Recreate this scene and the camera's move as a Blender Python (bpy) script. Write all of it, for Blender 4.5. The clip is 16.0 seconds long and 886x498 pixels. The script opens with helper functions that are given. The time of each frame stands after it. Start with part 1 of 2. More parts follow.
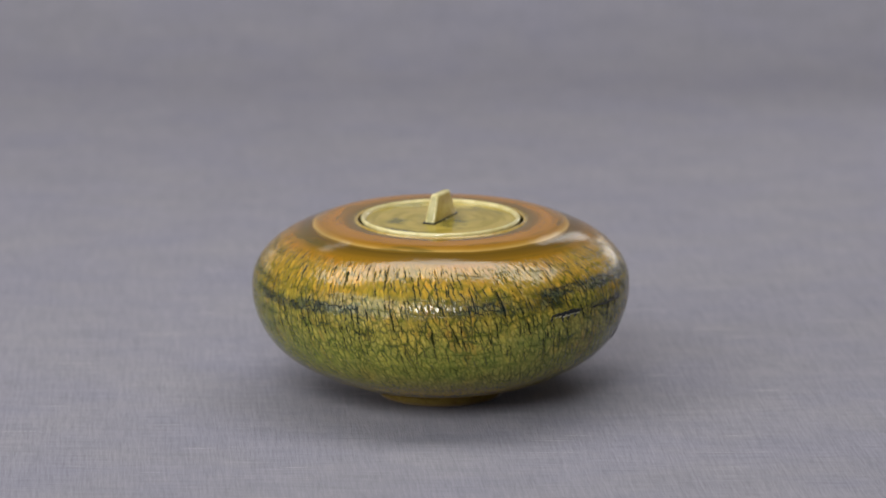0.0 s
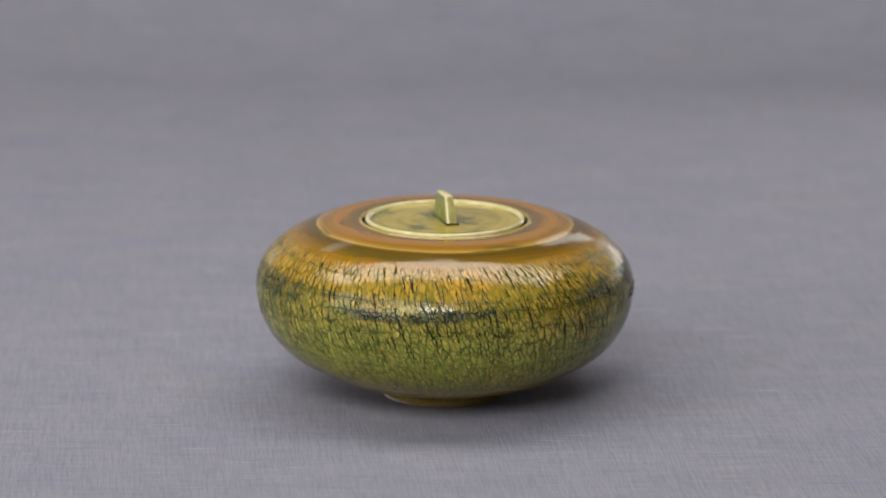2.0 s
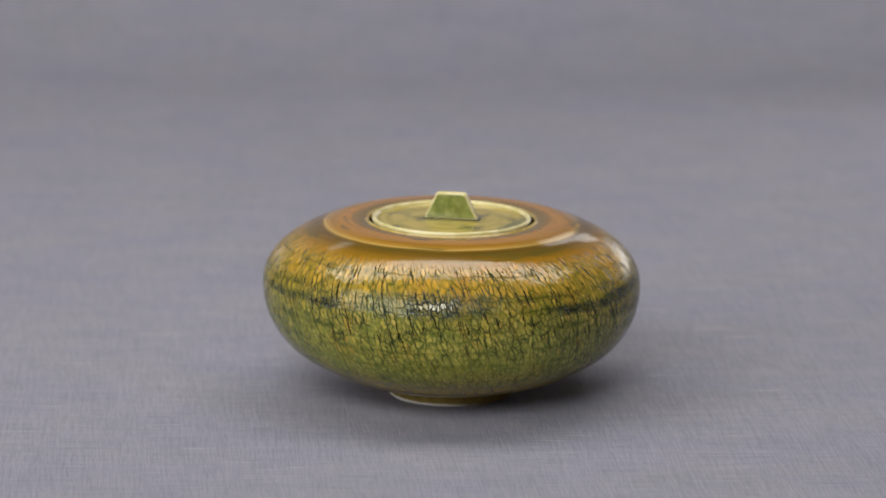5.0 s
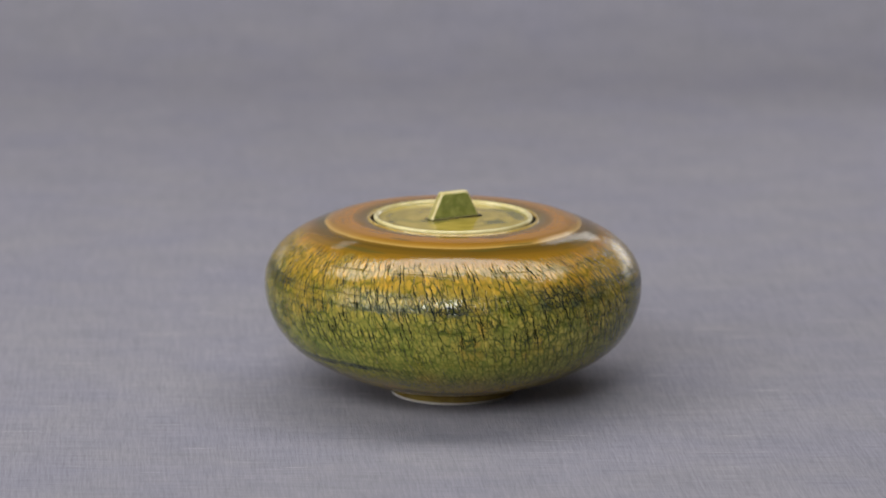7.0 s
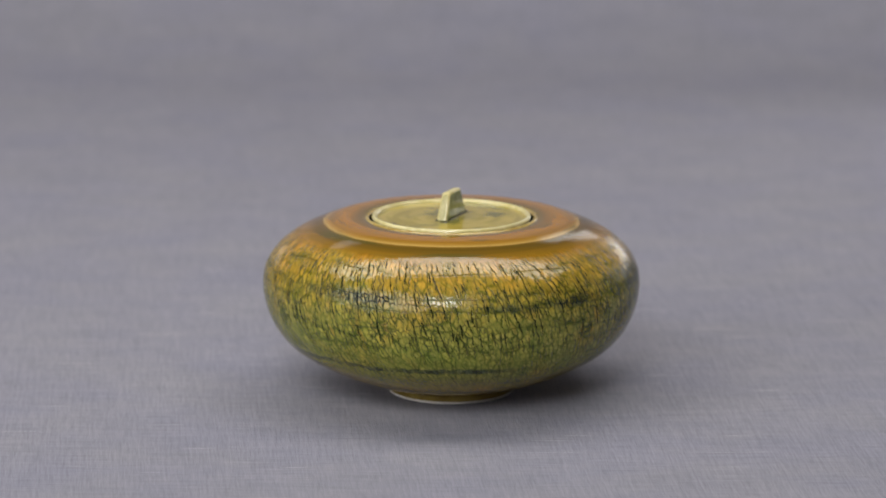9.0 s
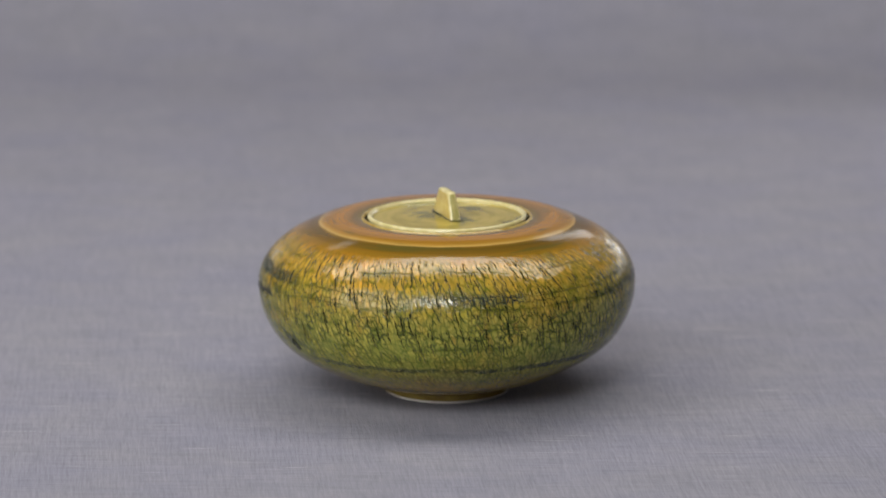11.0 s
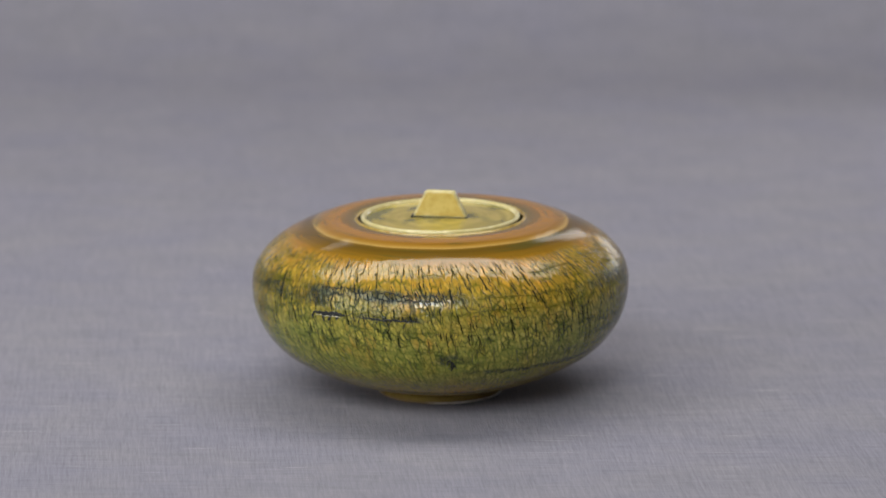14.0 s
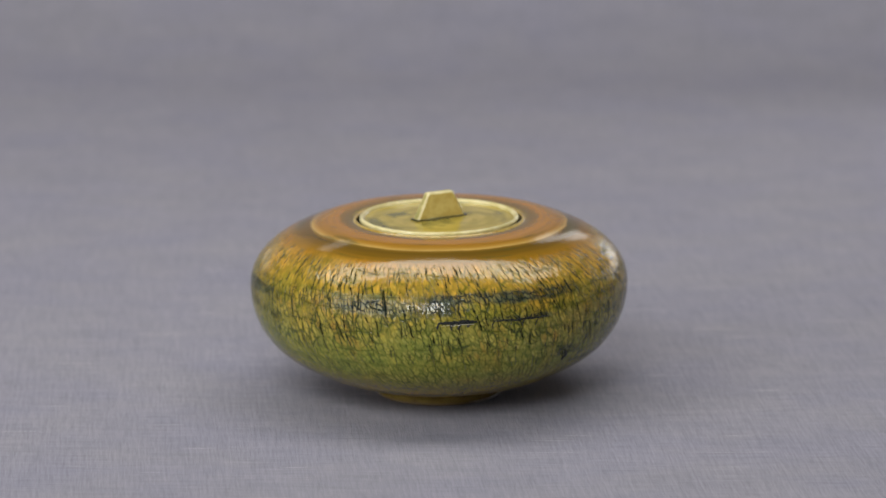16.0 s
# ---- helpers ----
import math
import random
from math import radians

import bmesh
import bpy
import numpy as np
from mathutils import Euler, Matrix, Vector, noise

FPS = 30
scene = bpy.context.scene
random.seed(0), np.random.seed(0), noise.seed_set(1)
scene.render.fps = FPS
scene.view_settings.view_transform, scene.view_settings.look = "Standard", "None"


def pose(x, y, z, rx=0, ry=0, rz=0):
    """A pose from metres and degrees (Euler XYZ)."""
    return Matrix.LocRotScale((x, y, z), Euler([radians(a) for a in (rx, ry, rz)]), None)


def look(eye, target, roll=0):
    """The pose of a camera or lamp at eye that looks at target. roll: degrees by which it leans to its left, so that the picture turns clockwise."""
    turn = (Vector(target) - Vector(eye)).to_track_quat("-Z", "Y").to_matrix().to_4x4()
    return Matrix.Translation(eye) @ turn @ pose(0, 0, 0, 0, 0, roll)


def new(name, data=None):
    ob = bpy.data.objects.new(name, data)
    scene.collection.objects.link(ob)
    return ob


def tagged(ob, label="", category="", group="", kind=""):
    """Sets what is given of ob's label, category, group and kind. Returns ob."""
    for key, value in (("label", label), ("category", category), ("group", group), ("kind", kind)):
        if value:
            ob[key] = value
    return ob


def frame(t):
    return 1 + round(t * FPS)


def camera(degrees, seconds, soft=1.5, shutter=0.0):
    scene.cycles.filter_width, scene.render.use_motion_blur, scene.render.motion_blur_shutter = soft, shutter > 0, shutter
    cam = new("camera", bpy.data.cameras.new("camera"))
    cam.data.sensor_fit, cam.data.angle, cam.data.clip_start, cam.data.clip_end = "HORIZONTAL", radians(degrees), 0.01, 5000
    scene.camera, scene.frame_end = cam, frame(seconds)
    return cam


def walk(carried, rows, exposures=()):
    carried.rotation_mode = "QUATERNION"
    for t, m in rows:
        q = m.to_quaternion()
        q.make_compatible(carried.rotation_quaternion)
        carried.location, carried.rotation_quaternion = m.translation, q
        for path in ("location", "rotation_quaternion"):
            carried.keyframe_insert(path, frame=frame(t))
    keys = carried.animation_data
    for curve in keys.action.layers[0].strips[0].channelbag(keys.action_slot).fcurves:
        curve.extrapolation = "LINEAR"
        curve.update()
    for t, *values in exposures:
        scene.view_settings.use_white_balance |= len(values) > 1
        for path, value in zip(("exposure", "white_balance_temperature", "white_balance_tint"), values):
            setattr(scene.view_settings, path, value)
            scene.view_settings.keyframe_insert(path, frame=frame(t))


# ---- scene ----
cam = camera(10.95, 16.0, soft=1.5)
EYE = pose(-0.0020, -2.8764, 0.7411, 77.3, 0, 0)
walk(cam, [(0.0, EYE), (16.0, EYE)])
cam.data.dof.use_dof = True
cam.data.dof.focus_distance = 2.79
cam.data.dof.aperture_fstop = 7.0

# ---- light: a studio with softboxes out of view, plus an added backdrop fill ----
world = bpy.data.worlds.new("world")
scene.world = world
world.use_nodes = True
world.node_tree.nodes["Background"].inputs[0].default_value = (0.8, 0.85, 1.0, 1)
world.node_tree.nodes["Background"].inputs[1].default_value = 0.03
scene.view_settings.exposure = -0.40


def softbox(name, eye, target, sx, sy, watts, color, roll=0):
    la = bpy.data.lights.new(name, "AREA")
    la.shape, la.size, la.size_y, la.energy, la.color = "RECTANGLE", sx, sy, watts, color
    ob = new(name, la)
    ob.matrix_world = look(eye, target, roll)
    return ob


WARM, COOL = (1, 0.985, 0.96), (0.97, 0.985, 1.0)
softbox("overhead_softbox_lamp", (-0.10, 0.36, 1.55), (-0.10, 0.35, 0), 2.6, 0.70, 34, WARM)
softbox("front_softbox_lamp", (-0.24, -2.18, 1.42), (0, 0, 0.08), 0.80, 0.84, 43, COOL)
softbox("left_softbox_lamp", (-1.75, -1.55, 1.15), (-0.25, -0.15, 0.0), 2.4, 1.9, 64, COOL)
softbox("rear_east_strip_lamp", (0.38, 1.00, 0.66), (0.38, 0, 0.66), 0.09, 0.52, 0.26, WARM)
softbox("rear_east_softbox_lamp", (0.79, 1.02, 0.27), (0.79, 0, 0.27), 0.78, 0.20, 1.6, WARM)
# added fill for the upper cloth, turned away so the urn doesn't mirror it
softbox("backdrop_fill_lamp", (0.40, 0.95, 1.60), (0.40, 2.0, 1.10), 1.5, 0.40, 6, COOL)
softbox("rear_west_strip_lamp", (-0.47, 1.02, 0.95), (0, 0, 0.1), 0.20, 0.10, 0.08, WARM)
softbox("rear_low_lamp_west", (-0.68, 1.00, 0.26), (0, 0, 0.1), 0.45, 0.12, 0.18, WARM)


# ---- materials ----
class Graph:
    """A short way to write node trees."""

    def __init__(self, name):
        self.mat = bpy.data.materials.new(name)
        self.mat.use_nodes = True
        self.tree = self.mat.node_tree
        self.bsdf = self.tree.nodes["Principled BSDF"]

    def put(self, socket, value):
        if isinstance(value, bpy.types.NodeSocket):
            self.tree.links.new(value, socket)
        elif isinstance(value, (tuple, list)) and len(value) == 3 and socket.type == "RGBA":
            socket.default_value = (*value, 1)
        else:
            socket.default_value = value

    def node(self, kind, ins=(), operation="", feature="", attribute=""):
        n = self.tree.nodes.new(kind)
        if operation:
            n.operation = operation
        if feature:
            n.feature = feature
        if attribute:
            n.attribute_name = attribute
        for k, v in dict(ins).items():
            self.put(n.inputs[k], v)
        return n

    def math(self, op, a, b=0.0, c=0.0):
        return self.node("ShaderNodeMath", {0: a, 1: b, 2: c}, operation=op).outputs[0]

    def vmath(self, op, a, b=(0, 0, 0), out=0):
        return self.node("ShaderNodeVectorMath", {0: a, 1: b}, operation=op).outputs[out]

    def step(self, v, a, b, lo=0.0, hi=1.0):
        n = self.node("ShaderNodeMapRange", {0: v, 1: a, 2: b, 3: lo, 4: hi})
        n.interpolation_type = "SMOOTHSTEP"
        return n.outputs[0]

    def mix(self, f, a, b, blend="MIX"):
        n = self.node("ShaderNodeMix")
        n.data_type, n.blend_type = "RGBA", blend
        self.put(n.inputs[0], f), self.put(n.inputs[6], a), self.put(n.inputs[7], b)
        return n.outputs[2]

    def noise(self, vec, scale, detail=2.0, rough=0.5, out=0):
        return self.node("ShaderNodeTexNoise", {"Vector": vec, "Scale": scale, "Detail": detail, "Roughness": rough}).outputs[out]

    def ramp(self, f, stops):
        n = self.node("ShaderNodeValToRGB", {0: f})
        e = n.color_ramp.elements
        for i, (p, c) in enumerate(stops):
            el = e[i] if i < 2 else e.new(p)
            el.position, el.color = p, (*c, 1)
        return n.outputs[0]

    def attr(self, name, out=1):
        return self.node("ShaderNodeAttribute", attribute=name).outputs[out]

    def xyz(self, v):
        return self.node("ShaderNodeSeparateXYZ", {0: v}).outputs

    def vec(self, x, y, z):
        return self.node("ShaderNodeCombineXYZ", {0: x, 1: y, 2: z}).outputs[0]

    def bump(self, h, strength, dist):
        return self.node("ShaderNodeBump", {"Height": h, "Strength": strength, "Distance": dist}).outputs[0]

    def set(self, **ins):
        for k, v in ins.items():
            self.put(self.bsdf.inputs[k.replace("_", " ")], v)
        return self.mat


def linen():
    g = Graph("grey_linen")
    p = g.attr("cloth")
    x, y, _ = g.xyz(p)
    x = g.math("MULTIPLY_ADD", y, 0.074, x)  # the warp lies a little askew

    def threads(kx, ky, z, detail=2, rough=0.5):
        return g.noise(g.vec(g.math("MULTIPLY", x, kx), g.math("MULTIPLY", y, ky), z), 1.0, detail, rough)

    weft, warp = threads(60, 1500, 0.0), threads(1500, 75, 3.3)
    slub, slubw = threads(18, 520, 7.1), threads(640, 26, 9.7)
    blot = threads(16, 30, 5.2, 4, 0.6)
    light, dark = threads(16, 300, 21.4, 1), threads(20, 380, 33.4, 1)
    h = g.math("ADD", g.math("ADD", weft, warp), g.math("ADD", slub, slubw))
    v = g.step(h, 1.0, 3.0)
    c = g.mix(v, (0.172, 0.165, 0.195), (0.294, 0.283, 0.323))
    c = g.mix(g.step(blot, 0.35, 0.68), c, g.mix(1.0, c, (0.93, 0.935, 0.95), "MULTIPLY"))
    c = g.mix(g.step(light, 0.73, 0.80, 0, 0.65), c, (0.40, 0.39, 0.41))
    c = g.mix(g.step(dark, 0.70, 0.82, 0, 0.35), c, (0.12, 0.115, 0.13))
    hue = threads(9, 11, 41.0, 3, 0.6)
    c = g.mix(g.step(hue, 0.42, 0.66, 0, 0.5), c, g.mix(1.0, c, (1.045, 1.04, 0.98), "MULTIPLY"))
    c = g.mix(g.step(hue, 0.50, 0.30, 0, 0.5), c, g.mix(1.0, c, (0.95, 0.96, 1.01), "MULTIPLY"))
    return g.set(Base_Color=c, Roughness=0.92, Specular_IOR_Level=0.15, Normal=g.bump(h, 0.4, 0.0005))


def plain(name, color, rough=0.6, spread=0.12, scale=14.0, bump=0.0004):
    g = Graph(name)
    p = g.node("ShaderNodeTexCoord").outputs["Object"]
    n = g.noise(p, scale, 5, 0.6)
    fine = g.noise(p, scale * 14, 3, 0.6)
    dark = tuple(k * (1 - spread * 2) for k in color)
    c = g.mix(g.step(n, 0.3, 0.7), dark, color)
    return g.set(Base_Color=c, Roughness=g.step(fine, 0.2, 0.8, rough - 0.06, rough + 0.06), Normal=g.bump(fine, 0.3, bump))


def around(g, p, theta):
    """The cosine of the turn between a place on the pot and theta, in degrees from the front."""
    a = radians(theta)
    flat = g.vmath("NORMALIZE", g.vmath("MULTIPLY", p, (1, 1, 0)))
    return g.vmath("DOT_PRODUCT", flat, (math.sin(a), -math.cos(a), 0), out=1)


def patch(g, p, z, theta, width, height, thick):
    """A soft-edged streak in the glaze: its middle and half sizes."""
    c = around(g, p, theta)
    along = g.step(c, math.cos(radians(width * 1.1)), math.cos(radians(width * 0.4)))
    up = g.math("ABSOLUTE", g.math("SUBTRACT", z, height))
    return g.math("MULTIPLY", along, g.step(up, thick * 1.25, thick * 0.3))


def crackle_glaze(s_of):
    g = Graph("crackle_glaze")
    p = g.node("ShaderNodeTexCoord").outputs["Object"]
    _, _, z = g.xyz(p)
    wrap = g.attr("wrap")
    wx, wy, ws = g.xyz(wrap)
    s = g.attr("run", 2)
    u, v, _ = g.xyz(g.attr("flat"))
    low = g.noise(wrap, 16, 3, 0.55)
    mid = g.noise(wrap, 60, 3, 0.6)
    patchy = g.noise(g.vmath("ADD", wrap, (3.0, 1.0, 2.0)), 75, 4, 0.65)
    tint = g.noise(g.vmath("ADD", wrap, (7.0, 5.0, 2.0)), 38, 4, 0.6)
    drips = g.noise(g.vec(g.math("MULTIPLY", wx, 190), g.math("MULTIPLY", wy, 190), g.math("MULTIPLY", ws, 26)), 1.0, 3, 0.6)
    wob = g.math("MULTIPLY_ADD", g.math("SUBTRACT", low, 0.5), 0.11, s)
    wob = g.math("MULTIPLY_ADD", g.math("SUBTRACT", drips, 0.5), 0.05, wob)
    # colour by the run of the wall from foot to mouth; low stops include linen bounce light
    stops = [((0.0440, 0.0085), (0.34, 0.225, 0.036)), ((0.084, 0.0205), (0.35, 0.250, 0.036)), ((0.0965, 0.0285), (0.245, 0.220, 0.032)),
             ((0.110, 0.041), (0.212, 0.218, 0.034)), ((0.1185, 0.060), (0.222, 0.212, 0.033)), ((0.1195, 0.080), (0.250, 0.198, 0.028)),
             ((0.114, 0.0908), (0.305, 0.196, 0.023)), ((0.104, 0.100), (0.345, 0.205, 0.028)), ((0.095, 0.1053), (0.280, 0.140, 0.011))]
    body = g.ramp(wob, [(s_of(a), c) for a, c in stops])
    tops = [((0.092, 0.1065), (0.215, 0.112, 0.010)), ((0.0885, 0.1081), (0.155, 0.082, 0.008)), ((0.0852, 0.1095), (0.115, 0.065, 0.008)),
            ((0.0826, 0.1104), (0.200, 0.108, 0.012)), ((0.0813, 0.1108), (0.46, 0.300, 0.085)), ((0.0800, 0.1113), (0.36, 0.190, 0.028)),
            ((0.0760, 0.1127), (0.28, 0.132, 0.013)), ((0.070, 0.1134), (0.35, 0.155, 0.012)), ((0.064, 0.1136), (0.34, 0.150, 0.013)),
            ((0.0580, 0.1135), (0.14, 0.084, 0.012)), ((0.0550, 0.1130), (0.22, 0.15, 0.030))]
    rings = g.noise(g.vec(g.math("MULTIPLY", wx, 14), g.math("MULTIPLY", wy, 14), g.math("MULTIPLY", ws, 420)), 1.0, 3, 0.6)
    swirl = g.noise(g.vec(g.math("MULTIPLY", wx, 16), g.math("MULTIPLY", wy, 16), g.math("MULTIPLY", ws, 60)), 1.0, 2, 0.5)
    pools = g.noise(g.vec(g.math("MULTIPLY", wx, 11), g.math("MULTIPLY", wy, 11), g.math("MULTIPLY", ws, 130)), 1.0, 3, 0.55)
    wob2 = g.math("MULTIPLY_ADD", g.math("SUBTRACT", swirl, 0.5), 0.014, s)
    top = g.ramp(wob2, [(s_of(a), c) for a, c in tops])
    top = g.mix(g.step(rings, 0.45, 0.75, 0, 0.5), top, g.mix(1.0, top, (0.66, 0.72, 0.75), "MULTIPLY"))
    top = g.mix(g.step(pools, 0.54, 0.68, 0, 0.75), top, (0.085, 0.072, 0.014))
    is_top = g.step(s, s_of((0.097, 0.1043)), s_of((0.091, 0.107)))
    # streaks and pools in the glaze
    band = None
    hz0 = g.math("MULTIPLY_ADD", g.math("SUBTRACT", mid, 0.5), 0.006, z)
    for th, w, hz, tk in ((53, 34, 0.0870, 0.0040), (60, 12, 0.0742, 0.0020), (-52, 20, 0.0765, 0.0036), (-36, 15, 0.0785, 0.0032),
                          (-106, 20, 0.0835, 0.0085), (22, 22, 0.0815, 0.0050), (-205, 48, 0.0378, 0.0020),
                          (80, 6, 0.0470, 0.0035), (-150, 22, 0.0800, 0.0035), (-215, 20, 0.0850, 0.0035), (-248, 34, 0.0372, 0.0016)):
        q = patch(g, p, hz0, th, w, hz, tk)
        band = q if band is None else g.math("MAXIMUM", band, q)
    band = g.math("MINIMUM", g.math("MULTIPLY", band, g.step(low, 0.30, 0.55, 0.5, 1.3)), 1.0)
    # the crackle: long leaning strokes on the shoulder, joined by short cross cracks into cells below
    zone = g.step(s, s_of((0.1195, 0.080)), s_of((0.110, 0.0955)))
    jx, jy, _ = g.xyz(g.vmath("SUBTRACT", g.noise(wrap, 210, 4, 0.65, out=1), (0.5, 0.5, 0.5)))
    uj = g.math("MULTIPLY_ADD", jx, 0.0042, u)
    vj = g.math("MULTIPLY_ADD", jy, 0.0042, v)
    gx, gy, gz = g.xyz(g.noise(wrap, 105, 2, 0.5, out=1))
    hx, hy, _ = g.xyz(g.noise(g.vmath("ADD", wrap, (1.7, 4.1, 0.3)), 34, 2, 0.5, out=1))

    def net(ku, kv, seed, loose=1.0):
        """Cells: the distance to the crack, how upright that crack runs (0 to 1) and a number for each cell."""
        at = g.vec(g.math("MULTIPLY_ADD", uj, ku, seed), g.math("MULTIPLY_ADD", vj, kv, seed), 0.0)
        found = []
        for feature in ("DISTANCE_TO_EDGE", "F1", "F2"):
            n = g.node("ShaderNodeTexVoronoi", {"Vector": at, "Scale": 1.0, "Randomness": loose}, feature=feature)
            n.voronoi_dimensions = "2D"
            found.append(n)
        d = g.vmath("NORMALIZE", g.vmath("SUBTRACT", found[2].outputs["Position"], found[1].outputs["Position"]))
        across, _, _ = g.xyz(d)
        rnd, rnd2, _ = g.xyz(found[1].outputs["Color"])
        return found[0].outputs["Distance"], g.math("ABSOLUTE", across), rnd, rnd2

    d1, up1, cell1, cell1b = net(250, 112, 0.0, 0.95)
    d2, up2, _, _ = net(170, 60, 31.0, 1.0)
    d3, _, cell3, _ = net(360, 235, 57.0, 0.9)
    d4, up4, _, _ = net(125, 36, 83.0, 1.0)

    def strokes(d, up, gate, wide, lo, hi):
        """Upright cracks alone, swelling and thinning out along their way."""
        w = g.math("MULTIPLY_ADD", g.step(gate, lo, hi + 0.12), wide, 0.016)
        return g.math("MULTIPLY", g.step(d, w, g.math("MULTIPLY", w, 0.25)), g.math("MULTIPLY", g.step(up, 0.62, 0.92), g.step(gate, lo, hi)))

    cross = g.math("MAXIMUM", g.step(up1, 0.62, 0.90), g.math("MULTIPLY", g.step(zone, 0.95, 0.15, 0.03, 0.85), g.step(gy, 0.40, 0.58, 0.15, 1.0)))
    wide1 = g.math("MULTIPLY_ADD", g.step(gx, 0.42, 0.66), 0.105, 0.034)
    line1 = g.math("MULTIPLY", g.step(d1, wide1, 0.008), g.math("MULTIPLY", cross, g.step(gx, 0.36, 0.60, 0.10, 0.85)))
    line2 = g.math("MAXIMUM", strokes(d2, up2, gy, 0.120, 0.40, 0.53), strokes(d4, up4, gz, 0.115, 0.42, 0.53))
    some3 = g.math("MAXIMUM", band, g.math("MULTIPLY", g.step(gz, 0.36, 0.60, 0.20, 0.70), g.step(zone, 0.9, 0.2, 0.10, 1.0)))
    line3 = g.math("MULTIPLY", g.step(d3, 0.15, 0.02), some3)
    # thin wavering lines left by the throwing
    sway = g.math("MULTIPLY_ADD", g.math("SUBTRACT", low, 0.5), 0.010, g.math("MULTIPLY_ADD", jy, 0.0016, z))
    turned = None
    for hz in (0.0990, 0.0862, 0.0790, 0.0668, 0.0540, 0.0440):
        q = g.math("ABSOLUTE", g.math("SUBTRACT", sway, hz))
        turned = q if turned is None else g.math("MINIMUM", turned, q)
    ringed = g.math("MULTIPLY", g.step(turned, 0.00055, 0.0001), g.step(hy, 0.42, 0.58, 0.0, 0.55))
    smudge = g.math("MULTIPLY", g.step(turned, 0.0034, 0.0), g.math("MULTIPLY", g.step(patchy, 0.38, 0.60, 0.1, 0.85), g.step(hy, 0.36, 0.58, 0.15, 1.0)))
    crack = g.math("MAXIMUM", g.math("MAXIMUM", line1, line2), g.math("MAXIMUM", line3, ringed))
    fade_top = g.step(g.math("MULTIPLY_ADD", g.math("SUBTRACT", gx, 0.5), 0.045, s), s_of((0.0935, 0.1060)), s_of((0.1015, 0.1015)))
    fade_low = g.step(g.math("MULTIPLY_ADD", g.math("SUBTRACT", gy, 0.5), 0.03, s), s_of((0.083, 0.0218)), s_of((0.104, 0.035)))
    live = g.math("MULTIPLY", g.math("MULTIPLY", fade_top, fade_low), g.step(z, 0.036, 0.066, 0.50, 1.0))
    crack = g.math("MULTIPLY", crack, live)
    # glaze pools darker and greener beside the cracks; in the cells it is paler and yellower
    halo = g.math("MULTIPLY", g.math("MAXIMUM", g.math("MULTIPLY", g.step(d1, 0.20, 0.02), g.step(gx, 0.38, 0.62, 0.1, 0.85)), g.math("MULTIPLY", smudge, 0.9)), live)
    inner = g.math("MULTIPLY", g.step(d1, 0.05, 0.30), live)
    grain = g.noise(g.vec(g.math("MULTIPLY", uj, 520), g.math("MULTIPLY", vj, 150), 0.0), 1.0, 3, 0.6)
    body = g.mix(g.math("MULTIPLY", inner, g.step(cell1, 0.15, 0.95, 0.05, 0.8)), body, g.mix(1.0, body, (1.70, 1.55, 1.45), "MULTIPLY"))
    body = g.mix(g.math("MULTIPLY", g.math("MULTIPLY", g.step(d3, 0.10, 0.42), g.step(cell3, 0.35, 0.95)), g.math("MULTIPLY", live, g.step(zone, 0.0, 0.9, 0.50, 0.30))), body, (0.42, 0.345, 0.080))
    body = g.mix(g.step(grain, 0.52, 0.72, 0.0, 0.7), body, g.mix(1.0, body, (1.55, 1.35, 1.30), "MULTIPLY"))
    body = g.mix(g.step(grain, 0.50, 0.30, 0.0, 0.7), body, g.mix(1.0, body, (0.55, 0.66, 0.62), "MULTIPLY"))
    gold = g.math("MULTIPLY", g.math("MULTIPLY", g.step(cell1b, 0.45, 0.85), g.step(d1, 0.0, 0.30)), g.math("MULTIPLY", g.step(hy, 0.44, 0.62), g.math("MULTIPLY", live, g.step(z, 0.036, 0.056))))
    body = g.mix(g.math("MULTIPLY", gold, 0.65), body, (0.34, 0.205, 0.028))
    body = g.mix(halo, body, g.mix(1.0, body, (0.40, 0.54, 0.40), "MULTIPLY"))
    body = g.mix(g.step(patchy, 0.50, 0.70, 0, 0.50), body, g.mix(1.0, body, (0.50, 0.68, 0.62), "MULTIPLY"))
    body = g.mix(g.step(drips, 0.50, 0.72, 0, 0.40), body, g.mix(1.0, body, (0.62, 0.66, 0.60), "MULTIPLY"))
    body = g.mix(g.step(tint, 0.52, 0.66, 0, 0.45), body, g.mix(1.0, body, (1.28, 1.0, 0.80), "MULTIPLY"))
    body = g.mix(g.step(tint, 0.47, 0.34, 0, 0.50), body, g.mix(1.0, body, (0.78, 0.92, 0.86), "MULTIPLY"))
    milk = g.mix(g.step(cell3, 0.2, 0.8), (0.010, 0.018, 0.009), (0.062, 0.078, 0.044))
    body = g.mix(g.math("MULTIPLY", band, g.step(patchy, 0.36, 0.62, 0.35, 0.85)), body, milk)
    ink = g.mix(g.step(hx, 0.4, 0.6), (0.005, 0.009, 0.004), (0.016, 0.019, 0.005))
    ink = g.mix(g.math("MULTIPLY", zone, g.step(gz, 0.35, 0.60, 0.75, 0.05)), ink, (0.060, 0.038, 0.007))
    ink = g.mix(band, ink, (0.005, 0.010, 0.012))
    body = g.mix(g.math("MULTIPLY", crack, 0.99), body, ink)
    col = g.mix(is_top, body, top)
    fine = g.noise(wrap, 900, 2, 0.5)
    relief = g.math("SUBTRACT", g.math("MULTIPLY", fine, 0.06), g.math("MULTIPLY", crack, 0.60))
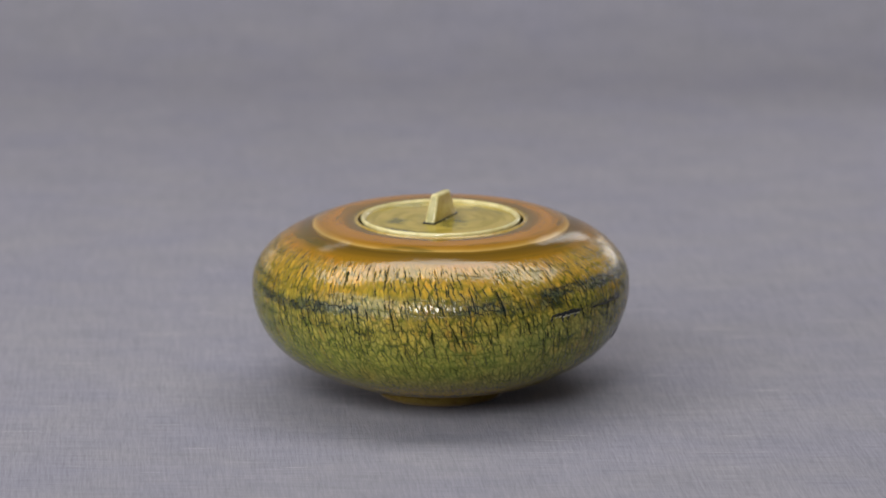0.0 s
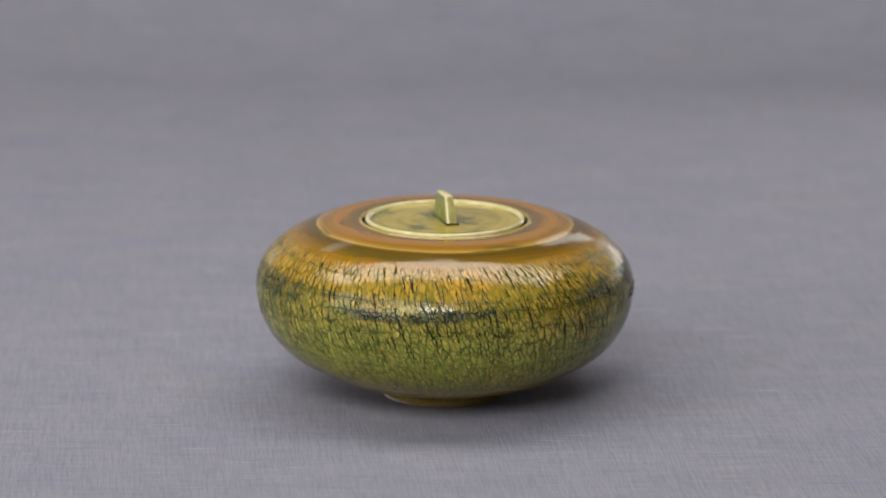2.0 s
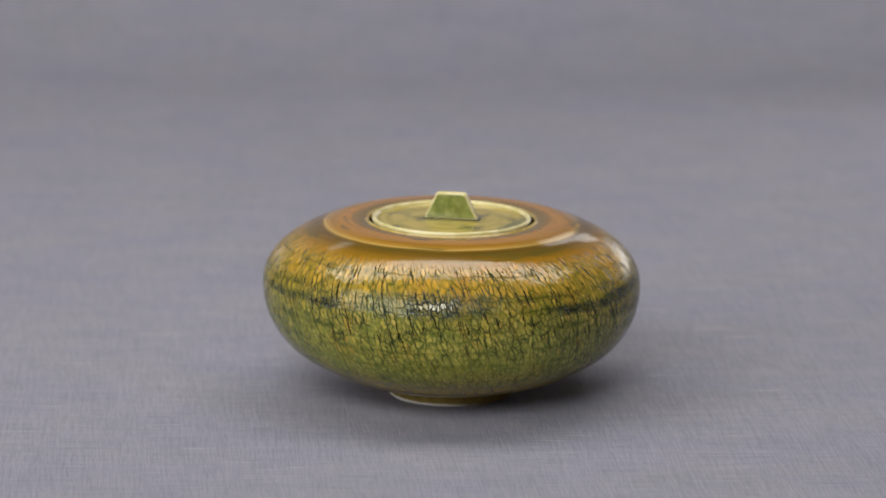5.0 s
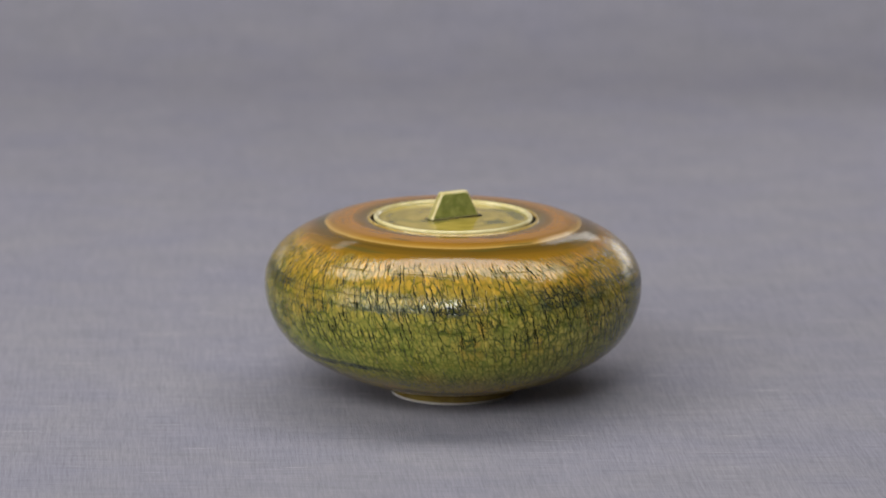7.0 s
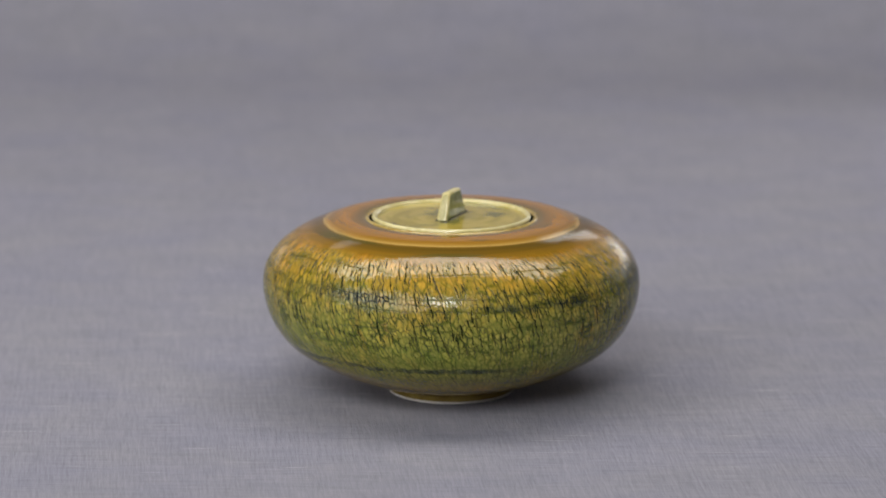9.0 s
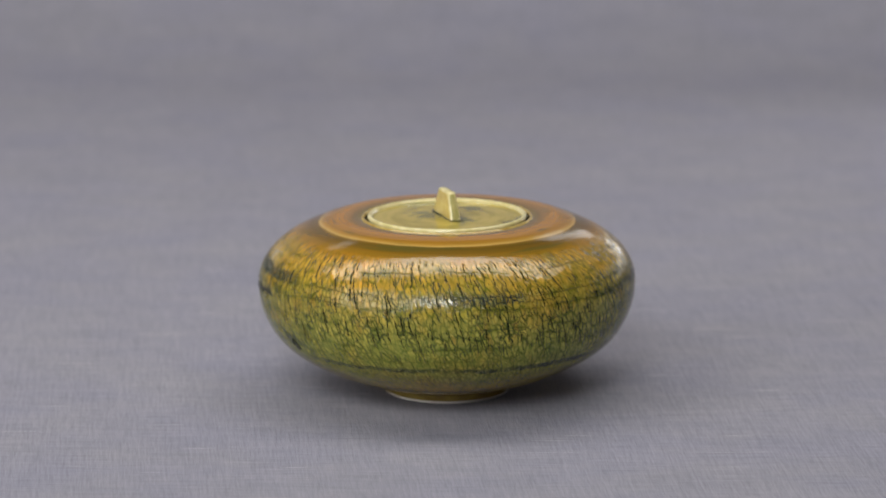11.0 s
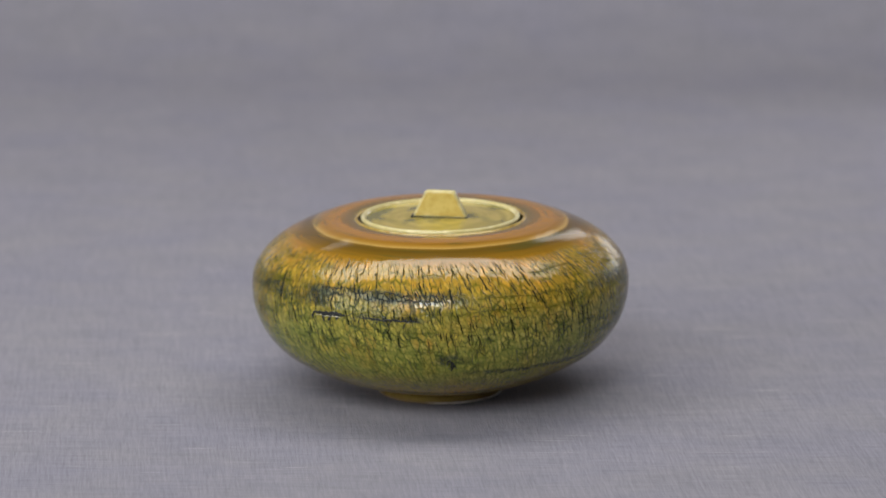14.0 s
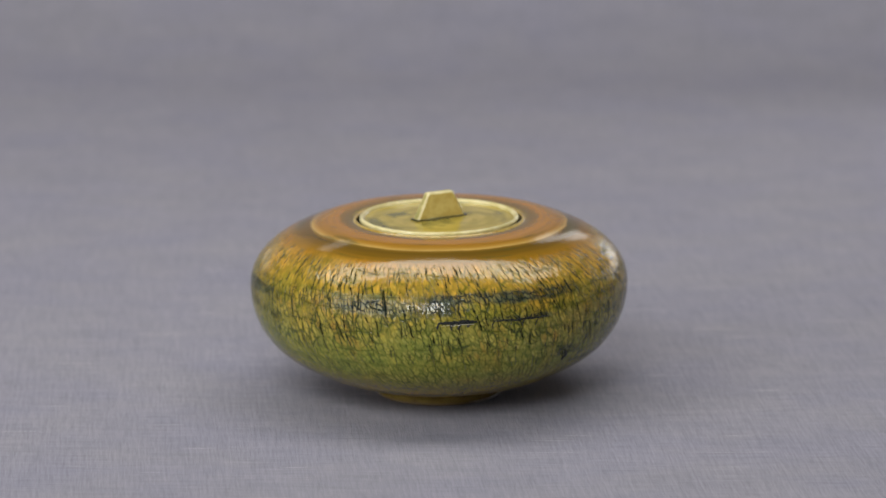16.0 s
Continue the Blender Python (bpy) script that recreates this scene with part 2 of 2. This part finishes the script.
    relief = g.math("MULTIPLY_ADD", g.math("MULTIPLY", g.step(d1, 0.0, 0.35), live), 0.16, relief)
    relief = g.math("MULTIPLY_ADD", low, 0.8, g.math("MULTIPLY_ADD", mid, 0.25, relief))
    return g.set(Base_Color=col, Roughness=g.math("MULTIPLY_ADD", crack, 0.35, g.step(mid, 0.3, 0.7, 0.04, 0.10)), Specular_IOR_Level=g.math("MULTIPLY_ADD", crack, -0.48, 0.5), IOR=1.52, Normal=g.bump(relief, 0.5, 0.0008))


def lid_glaze():
    g = Graph("olive_lid_glaze")
    p = g.node("ShaderNodeTexCoord").outputs["Object"]
    flat = g.vmath("MULTIPLY", p, (1, 1, 0))
    r = g.vmath("LENGTH", flat, out=1)
    ux, uy, _ = g.xyz(g.vmath("NORMALIZE", flat))
    turn = g.noise(g.vec(g.math("MULTIPLY", ux, 0.9), g.math("MULTIPLY", uy, 0.9), g.math("MULTIPLY", r, 130)), 1.0, 3, 0.6)
    wide = g.noise(g.vec(g.math("MULTIPLY", ux, 1.1), g.math("MULTIPLY", uy, 1.1), g.math("MULTIPLY", r, 45)), 1.0, 2, 0.5)
    c = g.mix(g.step(turn, 0.35, 0.65), (0.31, 0.235, 0.036), (0.42, 0.32, 0.066))
    c = g.mix(g.step(wide, 0.48, 0.66, 0, 0.7), c, (0.065, 0.078, 0.022))
    c = g.mix(g.step(r, 0.009, 0.021, 0.35, 0), c, (0.20, 0.17, 0.04))
    return g.set(Base_Color=c, Roughness=0.09, IOR=1.52, Normal=g.bump(turn, 0.25, 0.0004))


def pale_glaze(name, color, tint):
    g = Graph(name)
    p = g.node("ShaderNodeTexCoord").outputs["Object"]
    n = g.noise(p, 160, 4, 0.6)
    m = g.noise(p, 45, 2, 0.5)
    c = g.mix(g.step(n, 0.35, 0.65), color, tint)
    c = g.mix(g.step(m, 0.45, 0.7, 0, 0.5), c, tint)
    return g.set(Base_Color=c, Roughness=0.13, IOR=1.52, Normal=g.bump(n, 0.2, 0.0003))


def foot_clay():
    """Pale bare clay on one side of the foot, browned by glaze on the other."""
    g = Graph("bare_stoneware")
    p = g.node("ShaderNodeTexCoord").outputs["Object"]
    n = g.noise(p, 120, 4, 0.6)
    side = g.math("MULTIPLY_ADD", g.math("SUBTRACT", n, 0.5), 0.8, around(g, p, -190))
    c = g.mix(g.step(side, -0.45, 0.25), (0.22, 0.14, 0.05), (0.72, 0.68, 0.60))
    return g.set(Base_Color=c, Roughness=0.55, Normal=g.bump(n, 0.3, 0.0003))


# ---- helpers for meshes ----
def part(name, bm, material, parent=None, label=""):
    me = bpy.data.meshes.new(name)
    bm.normal_update()
    bm.to_mesh(me)
    bm.free()
    for m in material if isinstance(material, (list, tuple)) else (material,):
        me.materials.append(m)
    ob = new(name, me)
    if parent:
        ob.parent = parent
    if label:
        ob["label"] = label
    return ob


def smooth(ob):
    for f in ob.data.polygons:
        f.use_smooth = True
    return ob


def block(bm, x0, x1, y0, y1, z0, z1, bevel=0.0):
    made = bmesh.ops.create_cube(bm, size=1.0, matrix=Matrix.LocRotScale(((x0 + x1) / 2, (y0 + y1) / 2, (z0 + z1) / 2), None, (x1 - x0, y1 - y0, z1 - z0)))
    if bevel:
        edges = {e for v in made["verts"] for e in v.link_edges}
        bmesh.ops.bevel(bm, geom=list(edges), offset=bevel, segments=2, affect="EDGES")
    return bm


# ---- the setting: table, linen sweep, studio room ----
WALL = plain("grey_wall_paint", (0.11, 0.11, 0.115), 0.85)
FLOOR = plain("studio_floor", (0.10, 0.098, 0.095), 0.55)
WOOD = plain("table_wood", (0.34, 0.22, 0.12), 0.5)
ROOM = (-3.2, 2.8, -4.2, 2.0, -0.76, 2.4)


def wall(name, *box, material=None, label="plain grey painted studio wall"):
    return tagged(part(name, block(bmesh.new(), *box), material or WALL), label, "wall", kind="structure")


x0, x1, y0, y1, z0, z1 = ROOM
wall("wall_north", x0 - 0.1, x1 + 0.1, y1, y1 + 0.1, z0, z1)
wall("wall_south", x0 - 0.1, x1 + 0.1, y0 - 0.1, y0, z0, z1)
wall("wall_west", x0 - 0.1, x0, y0, y1, z0, z1)
wall("wall_east", x1, x1 + 0.1, y0, y1, z0, z1)
tagged(wall("floor", x0 - 0.1, x1 + 0.1, y0 - 0.1, y1 + 0.1, z0 - 0.1, z0, material=FLOOR), "dull grey studio floor", "floor")
tagged(wall("ceiling", x0 - 0.1, x1 + 0.1, y0 - 0.1, y1 + 0.1, z1, z1 + 0.1), "plain grey painted studio ceiling", "ceiling")


def table():
    t = tagged(new("table"), "wooden table hidden under the grey linen", "table")
    t.location = (0, 0, -0.76)
    part("tabletop", block(bmesh.new(), -1.1, 1.1, -0.95, 1.20, 0.715, 0.7545, 0.004), WOOD, t)
    for sx in (-1, 1):
        for yy in (-0.88, 1.13):
            part("leg", block(bmesh.new(), sx * 1.03 - 0.03, sx * 1.03 + 0.03, yy - 0.03, yy + 0.03, 0, 0.715, 0.004), WOOD, t)
    return t


def linen_sweep():
    """One sheet: flat under the urn, then curving up behind it; edge hangs over the table's front."""
    start, rad, rise = 1.06, 0.55, 0.9
    line = [(-0.985, -0.30, 0), (-0.985, -0.03, 0)]
    line += [(-0.955 - 0.03 * math.cos(a), -0.03 + 0.03 * math.sin(a), 0) for a in (0.4, 0.8, 1.2, 1.5708)]
    line += [(-0.955 + (start + 0.955) * i / 60, 0.0, 0) for i in range(1, 61)]
    line += [(start + rad * math.sin(a), rad - rad * math.cos(a), 0) for a in (radians(78 * i / 40) for i in range(1, 41))]
    ex, ez = math.cos(radians(78)), math.sin(radians(78))
    ly, lz = line[-1][0], line[-1][1]
    line += [(ly + ex * rise * i / 20, lz + ez * rise * i / 20, 0) for i in range(1, 21)]
    cols = [-1.125 + 2.25 * i / 150 for i in range(151)]
    verts, coords, run = [], [], 0.0
    for k, (y, z, _) in enumerate(line):
        if k:
            run += math.hypot(y - line[k - 1][0], z - line[k - 1][1])
        for x in cols:
            far = max(0.0, min(1.0, (math.hypot(x, y) - 0.22) / 0.4))
            n = noise.noise((x * 2.2, run * 2.2, 0.7)) + 0.4 * noise.noise((x * 6, run * 6, 4.0))
            lift = max(0.0, 0.004 * far * (n + 0.9)) if z >= 0 else 0.0
            up = min(1.0, max(0.0, z / rad))
            verts.append((x, y - lift * up, z + lift * (1 - up)))
            coords.append((x, run, 0))
    w = len(cols)
    faces = [(k * w + i, k * w + i + 1, (k + 1) * w + i + 1, (k + 1) * w + i) for k in range(len(line) - 1) for i in range(w - 1)]
    me = bpy.data.meshes.new("backdrop")
    me.from_pydata(verts, [], faces)
    at = me.attributes.new("cloth", "FLOAT_VECTOR", "POINT")
    at.data.foreach_set("vector", np.array(coords, dtype=np.float32).ravel())
    me.materials.append(linen())
    ob = smooth(new("backdrop", me))
    so = ob.modifiers.new("thickness", "SOLIDIFY")
    so.thickness, so.offset = 0.0012, -1
    return tagged(ob, "grey woven linen cloth swept up behind the urn", "backdrop cloth", kind="structure")


table()
linen_sweep()

# ---- the urn ----
R, Z_EQ, UP, DOWN = 0.1203, 0.0722, 0.0479, 0.0596
LOW_SIDE = radians(-9.8)


def settle(v):
    """The pot dried a little askew: one side of its shoulder lies lower than the other."""
    a = max(0.0, min(1.0, (v[2] - 0.003) / 0.016))
    a = a * a * (3 - 2 * a)
    return (v[0], v[1], v[2] - 0.0117 * a * (v[0] * math.sin(LOW_SIDE) - v[1] * math.cos(LOW_SIDE)))


def outer_profile():
    pts = []
    n = 46
    for i in range(n + 1):
        a = math.asin(0.044 / R) + (math.pi / 2 - math.asin(0.044 / R)) * i / n
        r = R * math.sin(a)
        pts.append((r, Z_EQ - DOWN * max(0.0, 1 - (r / R) ** 3.62) ** (1 / 2.02) - 0.0068 * max(0.0, (0.090 - r) / 0.046) ** 1.2))
    for i in range(1, n + 1):
        a = math.pi / 2 - (math.pi / 2 - math.asin(0.089 / R)) * i / n
        r = R * math.sin(a)
        pts.append((r, Z_EQ + UP * max(0.0, 1 - (r / R) ** 2.507) ** (1 / 2.148)))
    pts += [(0.0865, 0.10895), (0.0840, 0.10985), (0.0815, 0.11070), (0.0790, 0.11160), (0.0768, 0.11235), (0.0745, 0.11290),
            (0.0720, 0.11322), (0.0690, 0.11340), (0.0650, 0.11352), (0.0610, 0.11356), (0.0580, 0.11350), (0.0560, 0.11335), (0.0548, 0.11310)]
    return pts


def lathe(name, pts, material, parent, label="", seg=192, tags=False, close=True):
    """Turns a line of (radius, height) about the upright axis."""
    run = [0.0]
    for a, b in zip(pts, pts[1:]):
        run.append(run[-1] + math.hypot(b[0] - a[0], b[1] - a[1]))
    verts, wrap, frac, faces, flat = [], [], [], [], []
    for (r, z), s in zip(pts, run):
        for k in range(seg):
            a = 2 * math.pi * k / seg
            verts.append(settle((r * math.sin(a), -r * math.cos(a), z)))
            wrap.append((0.12 * math.sin(a), -0.12 * math.cos(a), s))
            frac.append(s / run[-1])
    for i in range(len(pts) - 1):
        for k in range(seg):
            j = (k + 1) % seg
            faces.append((i * seg + k, i * seg + j, (i + 1) * seg + j, (i + 1) * seg + k))
            for c, q in ((k, i), (k + 1, i), (k + 1, i + 1), (k, i + 1)):
                flat.append((2 * math.pi * c / seg * 0.12 + 0.27 * run[q], run[q], 0))
    if close:
        faces += [tuple(range(seg - 1, -1, -1)), tuple((len(pts) - 1) * seg + k for k in range(seg))]
    me = bpy.data.meshes.new(name)
    me.from_pydata(verts, [], faces)
    if tags:
        for nm, data, where in (("wrap", wrap, "POINT"), ("flat", flat, "CORNER")):
            me.attributes.new(nm, "FLOAT_VECTOR", where).data.foreach_set("vector", np.array(data, dtype=np.float32).ravel())
        me.attributes.new("run", "FLOAT", "POINT").data.foreach_set("value", np.array(frac, dtype=np.float32))
    me.materials.append(material)
    ob = smooth(new(name, me))
    if parent:
        ob.parent = parent
    if label:
        ob["label"] = label
    return ob


def surface(theta, z):
    """The radius of the body's wall at a height."""
    if z < Z_EQ:
        q = 1 - ((Z_EQ - z) / DOWN) ** 2.02
        r = R * max(0.0, q) ** (1 / 3.62)
    else:
        q = 1 - ((z - Z_EQ) / UP) ** 2.148
        r = R * max(0.0, q) ** (1 / 2.507)
    return Vector(((r + 0.0002) * math.sin(theta), -(r + 0.0002) * math.cos(theta), z))


def crack(parent, material, theta, z, spread, rise, width, seed, label, sides=(0, 5, 9, 13)):
    """A jagged split in the glaze: a main run and short side splits, lying on the wall."""
    rnd = random.Random(seed)
    bm = bmesh.new()

    def strip(line, w):
        rows = []
        for i, (t, h) in enumerate(line):
            u = i / (len(line) - 1)
            k = w * (0.25 + 0.75 * math.sin(math.pi * min(0.97, max(0.06, u)))) * rnd.uniform(0.6, 1.25)
            a, b = line[max(0, i - 1)], line[min(len(line) - 1, i + 1)]
            d = Vector(((b[0] - a[0]) * R, b[1] - a[1]))
            d = d.normalized() if d.length else Vector((1, 0))
            nt, nz = -d.y / R, d.x
            rows.append([bm.verts.new(settle(surface(t + nt * e * k, h + nz * e * k))) for e in (-0.5, 0.5)])
        for p, q in zip(rows, rows[1:]):
            bm.faces.new((p[0], q[0], q[1], p[1]))

    n = 16
    main = [(radians(theta + spread * i / n), z + rise * i / n + rnd.uniform(-0.0005, 0.0005)) for i in range(n + 1)]
    strip(main, width)
    for i in sides:
        t, h = main[i]
        side = [(t, h)]
        for _ in range(5):
            t, h = t + radians(rnd.uniform(-0.5, 0.25)), h - rnd.uniform(0.0005, 0.0011)
            side.append((t, h))
        strip(side, width * 0.5)
    ob = part("glaze_crack", bm, material, parent, label)
    so = ob.modifiers.new("depth", "SOLIDIFY")
    so.thickness, so.offset = 0.0004, 0
    return ob


def knob(parent, faces3):
    """A leaning-sided slab: wide at the foot, narrow at the top, soft edges of pale glaze."""
    bm = bmesh.new()
    h, wb, wt, tb, tt = 0.0175, 0.0178, 0.0093, 0.0036, 0.0028
    lo = [bm.verts.new((x, y, 0)) for x, y in ((-wb, -tb), (wb, -tb), (wb, tb), (-wb, tb))]
    hi = [bm.verts.new((x, y, h)) for x, y in ((-wt, -tt), (wt, -tt), (wt, tt), (-wt, tt))]
    bm.faces.new(lo[::-1])
    bm.faces.new(hi)
    for i in range(4):
        bm.faces.new((lo[i], lo[(i + 1) % 4], hi[(i + 1) % 4], hi[i]))
    made = bmesh.ops.bevel(bm, geom=list(bm.edges), offset=0.0021, segments=4, profile=0.6, affect="EDGES")
    bm.normal_update()
    for f in bm.faces:
        f.smooth = True
        if abs(f.normal.y) > 0.985:
            f.material_index = 1 if f.normal.y > 0 else 2
        elif abs(f.normal.x) > 0.86 and abs(f.normal.y) < 0.12:
            f.material_index = 3
        else:
            f.material_index = 0
    ob = part("knob", bm, faces3, parent, "slab-sided knob, green and ochre glaze with cream edges")
    return ob


def urn():
    top = tagged(new("urn"), "squat round ceramic urn with green and amber crackle glaze", "urn")
    pts = outer_profile()
    run = [0.0]
    for a, b in zip(pts, pts[1:]):
        run.append(run[-1] + math.hypot(b[0] - a[0], b[1] - a[1]))

    def s_of(where):
        i = min(range(len(pts)), key=lambda k: math.hypot(pts[k][0] - where[0], pts[k][1] - where[1]))
        return run[i] / run[-1]

    cream = pale_glaze("cream_glaze", (0.66, 0.58, 0.30), (0.52, 0.44, 0.18))
    ochre_rim = pale_glaze("ochre_rim_glaze", (0.30, 0.19, 0.035), (0.42, 0.31, 0.09))
    bare = foot_clay()
    olive = pale_glaze("brown_foot_glaze", (0.22, 0.14, 0.035), (0.30, 0.21, 0.05))
    ink = plain("black_glaze_split", (0.010, 0.012, 0.012), 0.3, 0.2, 200)
    dark = plain("dark_glaze", (0.030, 0.032, 0.022), 0.15, 0.2, 200)
    lathe("body", pts, crackle_glaze(s_of), top, tags=True, seg=256, close=False)
    # foot: a turned ring with a bare lower edge
    lathe("foot", [(0.0448, 0.0068), (0.0425, 0.0059), (0.0412, 0.0050), (0.0404, 0.0040), (0.0400, 0.0028), (0.0398, 0.0016)], olive, top, "olive-brown glazed foot", close=False)
    lathe("foot_ring", [(0.0398, 0.0016), (0.0399, 0.0012), (0.0398, 0.0005), (0.0393, 0.0), (0.0350, 0.0), (0.0335, 0.0012), (0.0330, 0.0060), (0.001, 0.0066)], bare, top, "bare pale stoneware foot ring", close=False)
    # mouth: pale rim and the seat under the lid
    lathe("mouth_rim", [(0.0548, 0.11310), (0.0543, 0.1135), (0.0537, 0.1139), (0.0531, 0.1138), (0.0526, 0.1134), (0.0524, 0.1126)], ochre_rim, top, "thin ochre and cream glazed mouth rim", close=False)
    lathe("lid_seat", [(0.0524, 0.1126), (0.0522, 0.1085), (0.0510, 0.1078), (0.0440, 0.1076), (0.0435, 0.1060), (0.0434, 0.0900)], dark, top, "dark seat inside the mouth", close=False)
    # lid
    lid = lathe("lid", [(0.0420, 0.1040), (0.0430, 0.1079), (0.0488, 0.1081), (0.0495, 0.1090), (0.0497, 0.1128), (0.0494, 0.1133), (0.0478, 0.1134),
                        (0.0462, 0.1131), (0.0430, 0.1130), (0.0380, 0.1131), (0.0300, 0.1133), (0.0220, 0.1134), (0.0120, 0.1136), (0.0020, 0.1137)],
                lid_glaze(), top, "olive glazed lid with green swirls")
    lathe("lid_rim", [(0.0502, 0.1118), (0.0508, 0.1130), (0.0507, 0.1144), (0.0500, 0.1151), (0.0490, 0.1152), (0.0480, 0.1146), (0.0474, 0.1132)], cream, lid, "raised cream lid edge", close=False)
    kn = knob(lid, [cream, pale_glaze("green_knob_glaze", (0.15, 0.17, 0.035), (0.26, 0.27, 0.075)), pale_glaze("ochre_knob_glaze", (0.60, 0.46, 0.14), (0.50, 0.36, 0.09)), pale_glaze("tan_knob_glaze", (0.40, 0.34, 0.13), (0.30, 0.27, 0.09))])
    kn.matrix_basis = pose(0, 0, 0.1133, 0, 0, 65.6)
    # thin dark slab, a little wider than the knob's base
    bm = bmesh.new()
    block(bm, -0.0188, 0.0188, -0.0045, 0.0045, 0.1130, 0.11415, 0.0005)
    po = part("knob_base_slab", bm, dark, lid, "thin dark slab round the knob's base")
    po.matrix_basis = pose(0, 0, 0, 0, 0, 65.6)
    crack(top, ink, 35.0, 0.0742, 11.5, 0.0005, 0.0028, 3, "long black split in the glaze")
    pale = plain("chipped_glaze_edge", (0.62, 0.58, 0.42), 0.3, 0.1, 200)
    crack(top, pale, 36.0, 0.0728, 9.5, 0.0005, 0.00032, 3, "pale chipped lip under the split", sides=())
    crack(top, ink, 51.5, 0.0740, 18.0, -0.0004, 0.0012, 5, "thin dark split in the glaze")
    crack(top, ink, 78.5, 0.0475, 2.4, -0.0055, 0.0014, 8, "short slanting dark split in the glaze")
    return top


URN = urn()


def motions():
    # a slow even turn; the urn stands a little off the middle of its turn
    rate, off, phase = 20.3, 0.00452, -50.6
    rows = []
    for i in range(33):
        t = i * 0.5
        a = radians(rate * t + phase)
        rows.append((t, pose(off * math.sin(a), -off * math.cos(a), 0.0, 0, 0, rate * t)))
    walk(URN, rows)


motions()
